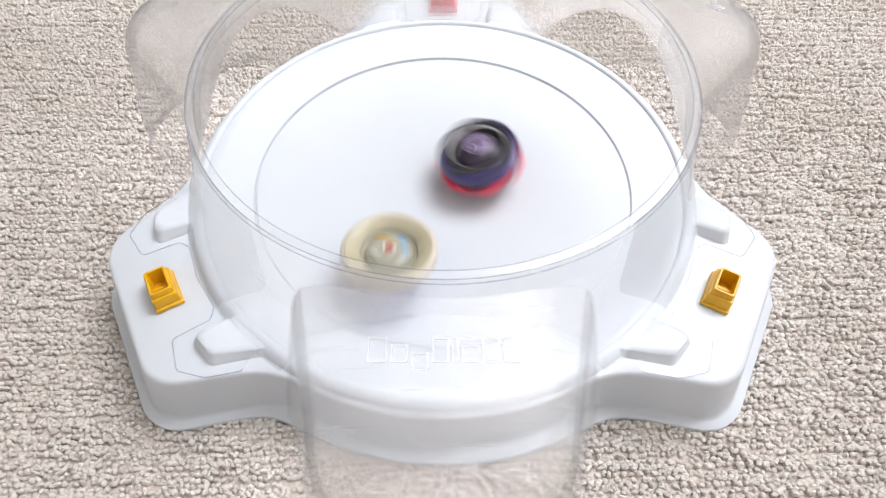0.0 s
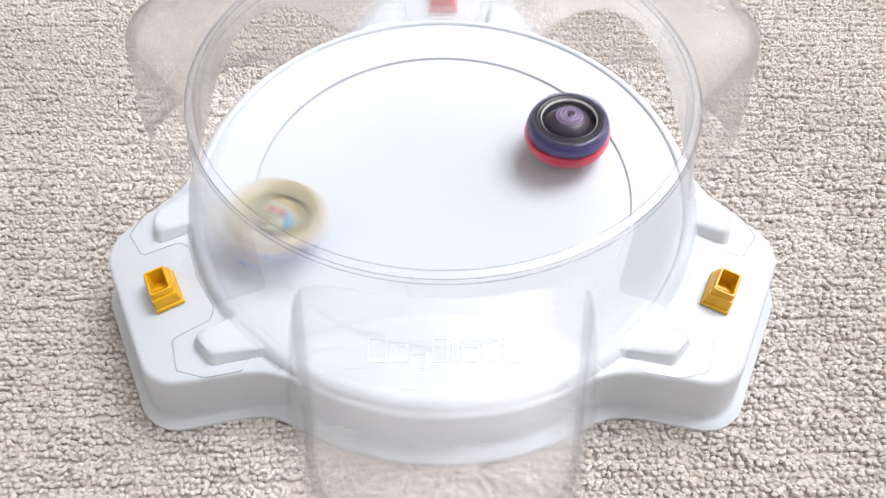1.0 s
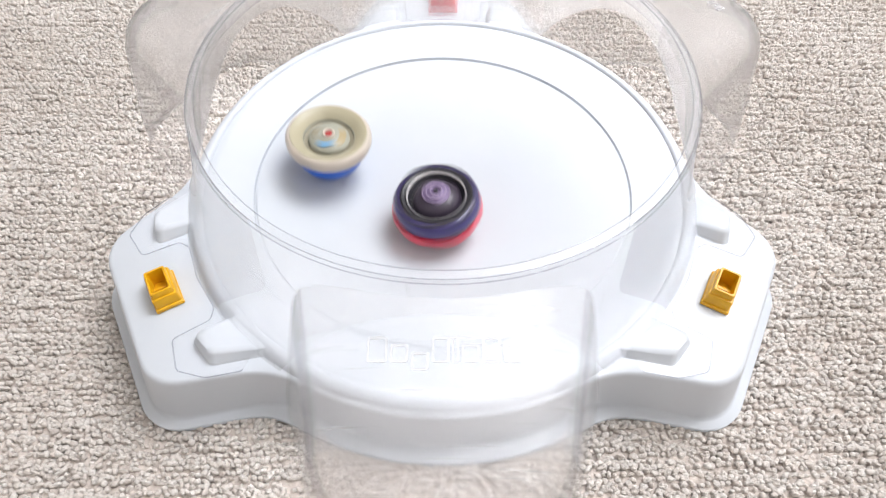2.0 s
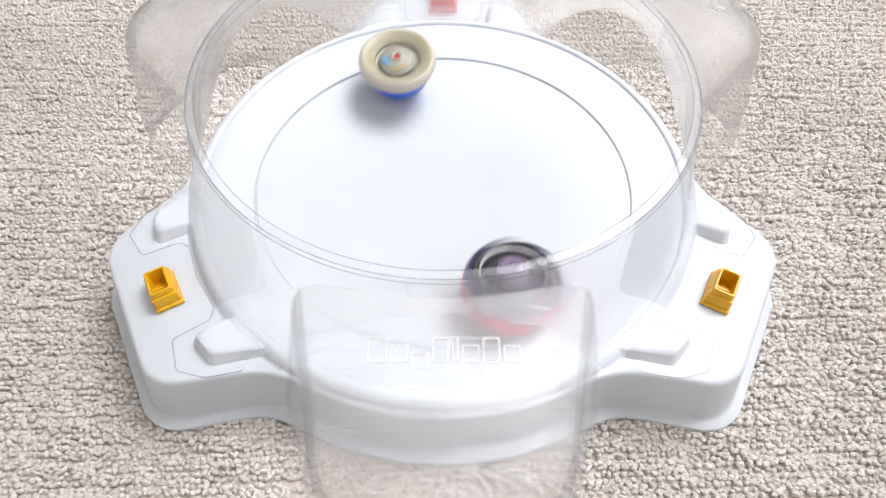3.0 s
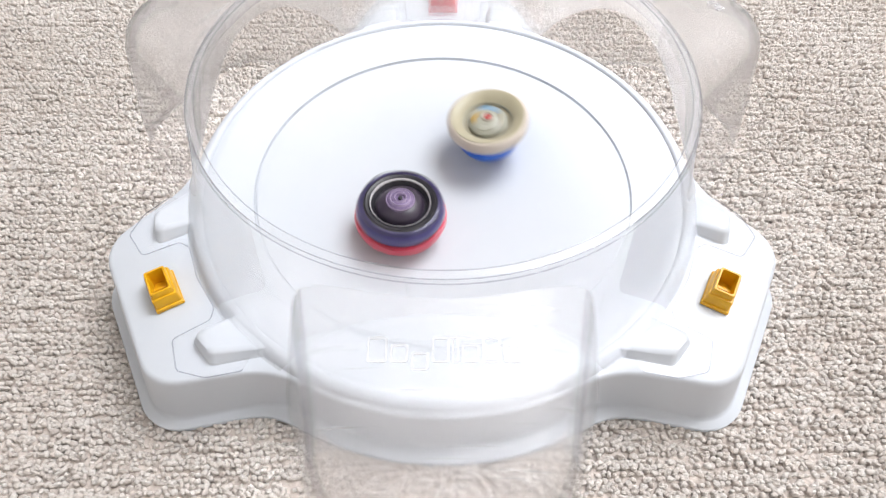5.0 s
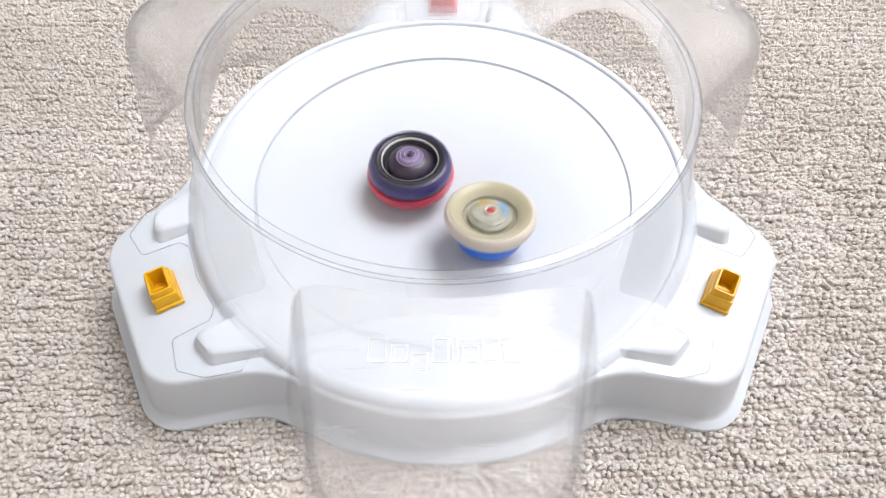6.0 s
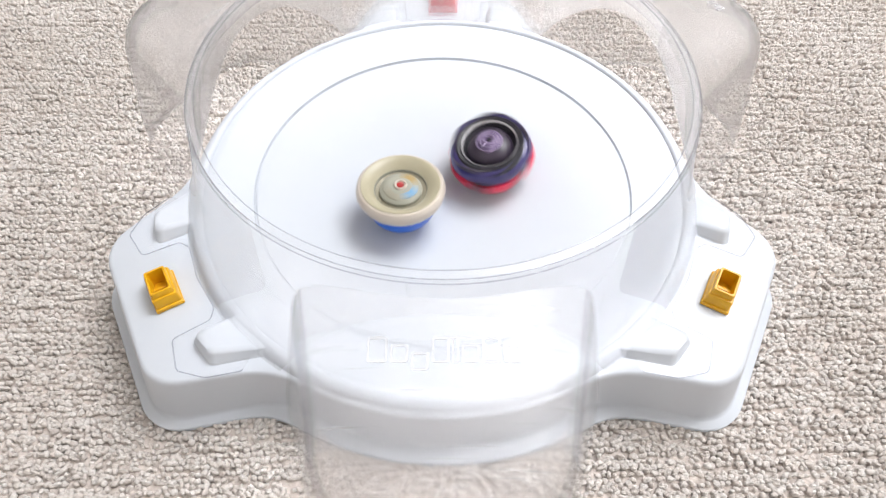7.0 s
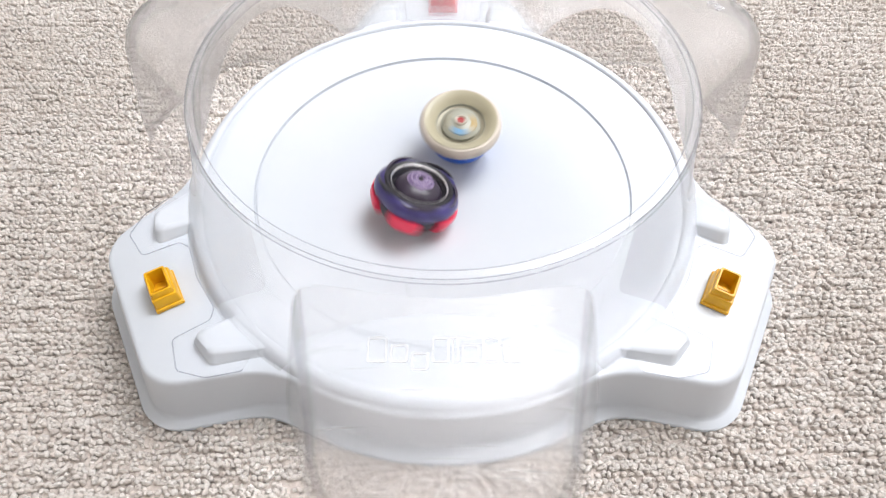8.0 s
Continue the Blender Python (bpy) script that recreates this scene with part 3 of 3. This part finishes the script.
# ---- what moves ----
HOME = np.array((-0.0005, 0.0008, 0, 0))


def course(rows, spin):
    """Rows of time, foot place and lean to the right and to the back in degrees, glided through at every 1/30 s; spin(t) is the turn per row in degrees."""
    ts = np.array([r[0] for r in rows])
    vals = np.array([r[1:] for r in rows], float)
    slope = np.zeros_like(vals)
    slope[1:-1] = (vals[2:] - vals[:-2]) / (ts[2:] - ts[:-2])[:, None]
    slope[0], slope[-1] = (vals[1] - vals[0]) / (ts[1] - ts[0]), (vals[-1] - vals[-2]) / (ts[-1] - ts[-2])
    out, turn = [], 0.0
    for f in range(241):
        t = f / FPS
        i = min(max(int(np.searchsorted(ts, t, side="right")) - 1, 0), len(ts) - 2)
        d = ts[i + 1] - ts[i]
        u = (t - ts[i]) / d
        p = ((1 + 2 * u) * (1 - u) ** 2) * vals[i] + (u * (1 - u) ** 2) * d * slope[i] + (u * u * (3 - 2 * u)) * vals[i + 1] + (u * u * (u - 1)) * d * slope[i + 1]
        x, y, lr, lb = p + HOME
        up = Vector((math.tan(radians(lr)), math.tan(radians(lb)), 1)).normalized()
        lean = Vector((0, 0, 1)).rotation_difference(up).to_matrix().to_4x4()
        z = bowl_height(math.hypot(x, y))
        out.append((t, Matrix.Translation((x, y, z)) @ lean @ turned(turn)))
        turn -= spin(t)
    return out


def motions():
    walk(TOP_A, course([
        (0, -0.0279, -0.0717, 0, 6), (0.1, -0.0251, -0.097, 0, 6), (0.2, -0.0081, -0.095, 0, 6), (0.3, 0.0091, -0.0719, 0, 6),
        (0.4, -0.0255, -0.0608, 0, 9), (0.5, -0.048, -0.0458, 0, 9), (0.6, -0.0579, -0.0298, 0, 9), (0.7, -0.0525, -0.0144, 3, 9),
        (0.8, -0.0695, -0.0185, 0, 9), (0.9, -0.1176, -0.0398, 8, 6), (1, -0.0925, -0.0516, 8, 6), (1.1, -0.0501, -0.062, 10, 6),
        (1.2, -0.0049, -0.0465, 12, 6), (1.3, 0.0103, -0.0425, 8, 3), (1.4, -0.0039, -0.0318, 8, 3), (1.5, -0.0225, -0.0233, 8, 3),
        (1.6, -0.0343, -0.0009, 8, 3), (1.7, -0.0569, 0.0229, 5, 0), (1.95, -0.0719, 0.0198, 5, 0), (2.2, -0.0585, -0.0084, 3, 0),
        (2.5, -0.0313, -0.0077, 0, 0), (2.7, -0.0197, 0.0136, 0, 0), (2.8, -0.0197, 0.0385, 0, 0), (2.9, -0.023, 0.0856, 0, -9),
        (3, -0.03, 0.0881, 0, -9), (3.1, -0.0337, 0.0647, 0, -9), (3.2, -0.0334, 0.0311, 2, -7), (3.3, -0.0179, 0.0113, 2, -7),
        (3.4, -0.0207, 0.0252, 0, -7), (3.5, -0.0136, 0.0303, 0, -7), (3.6, -0.0057, 0.0257, 0, -7), (3.7, -0.0007, 0.022, 0, -7),
        (3.8, -0.0047, 0.0229, 2, -7), (3.9, -0.0125, 0.0265, 2, -7), (4, -0.0204, 0.03, 3, -7), (4.1, -0.0302, 0.0447, 3, -7),
        (4.2, -0.0425, 0.0542, 2, -7), (4.3, -0.0504, 0.0514, 2, -7), (4.4, -0.0486, 0.0364, 3, -7), (4.5, -0.0334, 0.0302, 2, -7),
        (4.6, -0.0149, 0.0436, -2, -7), (4.7, -0.0033, 0.0544, -2, -7), (4.95, 0.0263, 0.0401, -5, -3), (5.2, 0.0492, 0.0103, -10, 0),
        (5.5, 0.0508, -0.0182, -14, 0), (5.8, 0.0404, -0.0244, -15, 0), (5.9, 0.033, -0.0347, -6, 8), (6, 0.027, -0.0453, 0, 8),
        (6.1, 0.0211, -0.0495, 0, 8), (6.2, 0.0174, -0.0458, 0, 8), (6.3, 0.0148, -0.0441, 0, 5), (6.4, 0.0061, -0.0377, 2, 5),
        (6.5, -0.0006, -0.0368, 0, 5), (6.6, -0.0065, -0.0342, 0, 5), (6.7, -0.0145, -0.0299, 0, 5), (6.8, -0.0185, -0.028, 0, 3),
        (6.9, -0.0231, -0.0273, 0, 3), (7, -0.024, -0.0228, 0, 3), (7.1, -0.0215, -0.0172, 0, 3), (7.2, -0.0189, -0.0087, 2, 3),
        (7.3, -0.0205, 0.0043, 2, -8), (7.4, -0.0215, 0.0136, 2, -8), (7.5, -0.0217, 0.0202, 2, -8), (7.6, -0.0182, 0.0232, 2, -8),
        (7.7, -0.0099, 0.0235, 0, -8), (7.8, -0.0021, 0.0236, 0, -8), (7.9, 0.0051, 0.0322, 0, -8), (8, 0.0117, 0.0360, 0, -8),
    ], lambda t: 86.0))
    walk(TOP_B, course([
        (0, 0.0270, 0.012, -11, 0), (0.1, 0.0502, -0.0027, -12, 0), (0.2, 0.0544, -0.0218, -8, 0), (0.3, 0.0598, -0.0312, -10, 0),
        (0.4, 0.102, 0.0011, -8, 0), (0.5, 0.0932, 0.0262, -5, 0), (0.6, 0.0674, 0.0331, -12, 0), (0.7, 0.0316, 0.0311, -12, 0),
        (0.8, 0.032, 0.0243, -12, 0), (0.9, 0.0734, 0.0309, -8, 0), (1, 0.0801, 0.0286, -3, 0), (1.1, 0.07, 0.0227, -7, 0),
        (1.2, 0.0528, 0.0159, -12, 0), (1.3, 0.0539, 0.0279, -10, 0), (1.4, 0.0526, 0.0375, -8, 0), (1.5, 0.0374, 0.0351, -8, 0),
        (1.6, 0.0238, 0.0274, -10, 0), (1.7, 0.0159, 0.0123, -8, 0), (1.95, -0.0017, -0.0212, -4, 0), (2.2, 0.0058, -0.0409, 0, 0),
        (2.5, 0.0172, -0.0287, 0, 0), (2.7, 0.0053, -0.0339, 0, 0), (2.8, 0.0115, -0.0445, 0, 0), (2.9, 0.0272, -0.0939, 0, 10),
        (3, 0.0363, -0.09, 0, 12), (3.1, 0.0397, -0.0605, 0, 6), (3.2, 0.0366, -0.0323, 0, 0), (3.3, 0.0367, -0.0194, -8, 0),
        (3.4, 0.0475, -0.0283, 0, 4), (3.5, 0.0478, -0.0247, 0, 4), (3.6, 0.0458, -0.0163, 0, 4), (3.7, 0.0446, -0.0144, 0, 4),
        (3.8, 0.0402, -0.0103, 0, 4), (3.9, 0.0322, -0.0088, 0, 4), (4, 0.0212, -0.0074, 0, 6), (4.1, 0.0139, -0.02, -3, 4),
        (4.2, 0.0034, -0.0254, 0, 4), (4.3, -0.0046, -0.0255, 0, 4), (4.4, -0.0119, -0.0247, 0, 4), (4.5, -0.0210, -0.0335, 8, 9),
        (4.6, -0.0181, -0.0387, 0, 0), (4.7, -0.0155, -0.0377, 0, 0), (5, -0.0246, -0.0327, 2, 0), (5.4, -0.0269, -0.0111, 2, 0),
        (5.8, -0.0181, 0.0052, 0, 0), (5.9, -0.018, 0.0033, 0, 0), (6, -0.0194, 0.0014, 0, 0), (6.1, -0.0186, 0.0005, 0, 0),
        (6.2, -0.0179, 0.0005, 0, 0), (6.3, -0.0252, 0.004, 4, 0), (6.4, -0.0272, 0.0133, 12, -4), (6.5, -0.0227, 0.0227, 10, -7),
        (6.6, -0.014, 0.0259, 2, -6), (6.7, -0.0057, 0.0307, 0, -12), (6.8, 0.0089, 0.0298, -3, -12), (6.9, 0.0235, 0.0263, -6, -10),
        (7, 0.034, 0.017, -10, -6), (7.1, 0.0402, 0.0099, -9, -3), (7.2, 0.0379, -0.0006, -13, 0), (7.3, 0.0403, -0.017, -15, 3),
        (7.4, 0.0374, -0.0274, -12, 5), (7.5, 0.0310, -0.0382, -3, 10), (7.6, 0.0185, -0.0387, 0, 17), (7.7, 0.0063, -0.0361, 2, 18),
        (7.8, -0.0079, -0.0327, 12, 16), (7.9, -0.0201, -0.0304, 17, 10), (8, -0.0208, -0.0225, 16, 12),
    ], lambda t: 86.0 if t < 6.5 else 86.0 * math.exp(1.05 * (6.5 - t))))


motions()
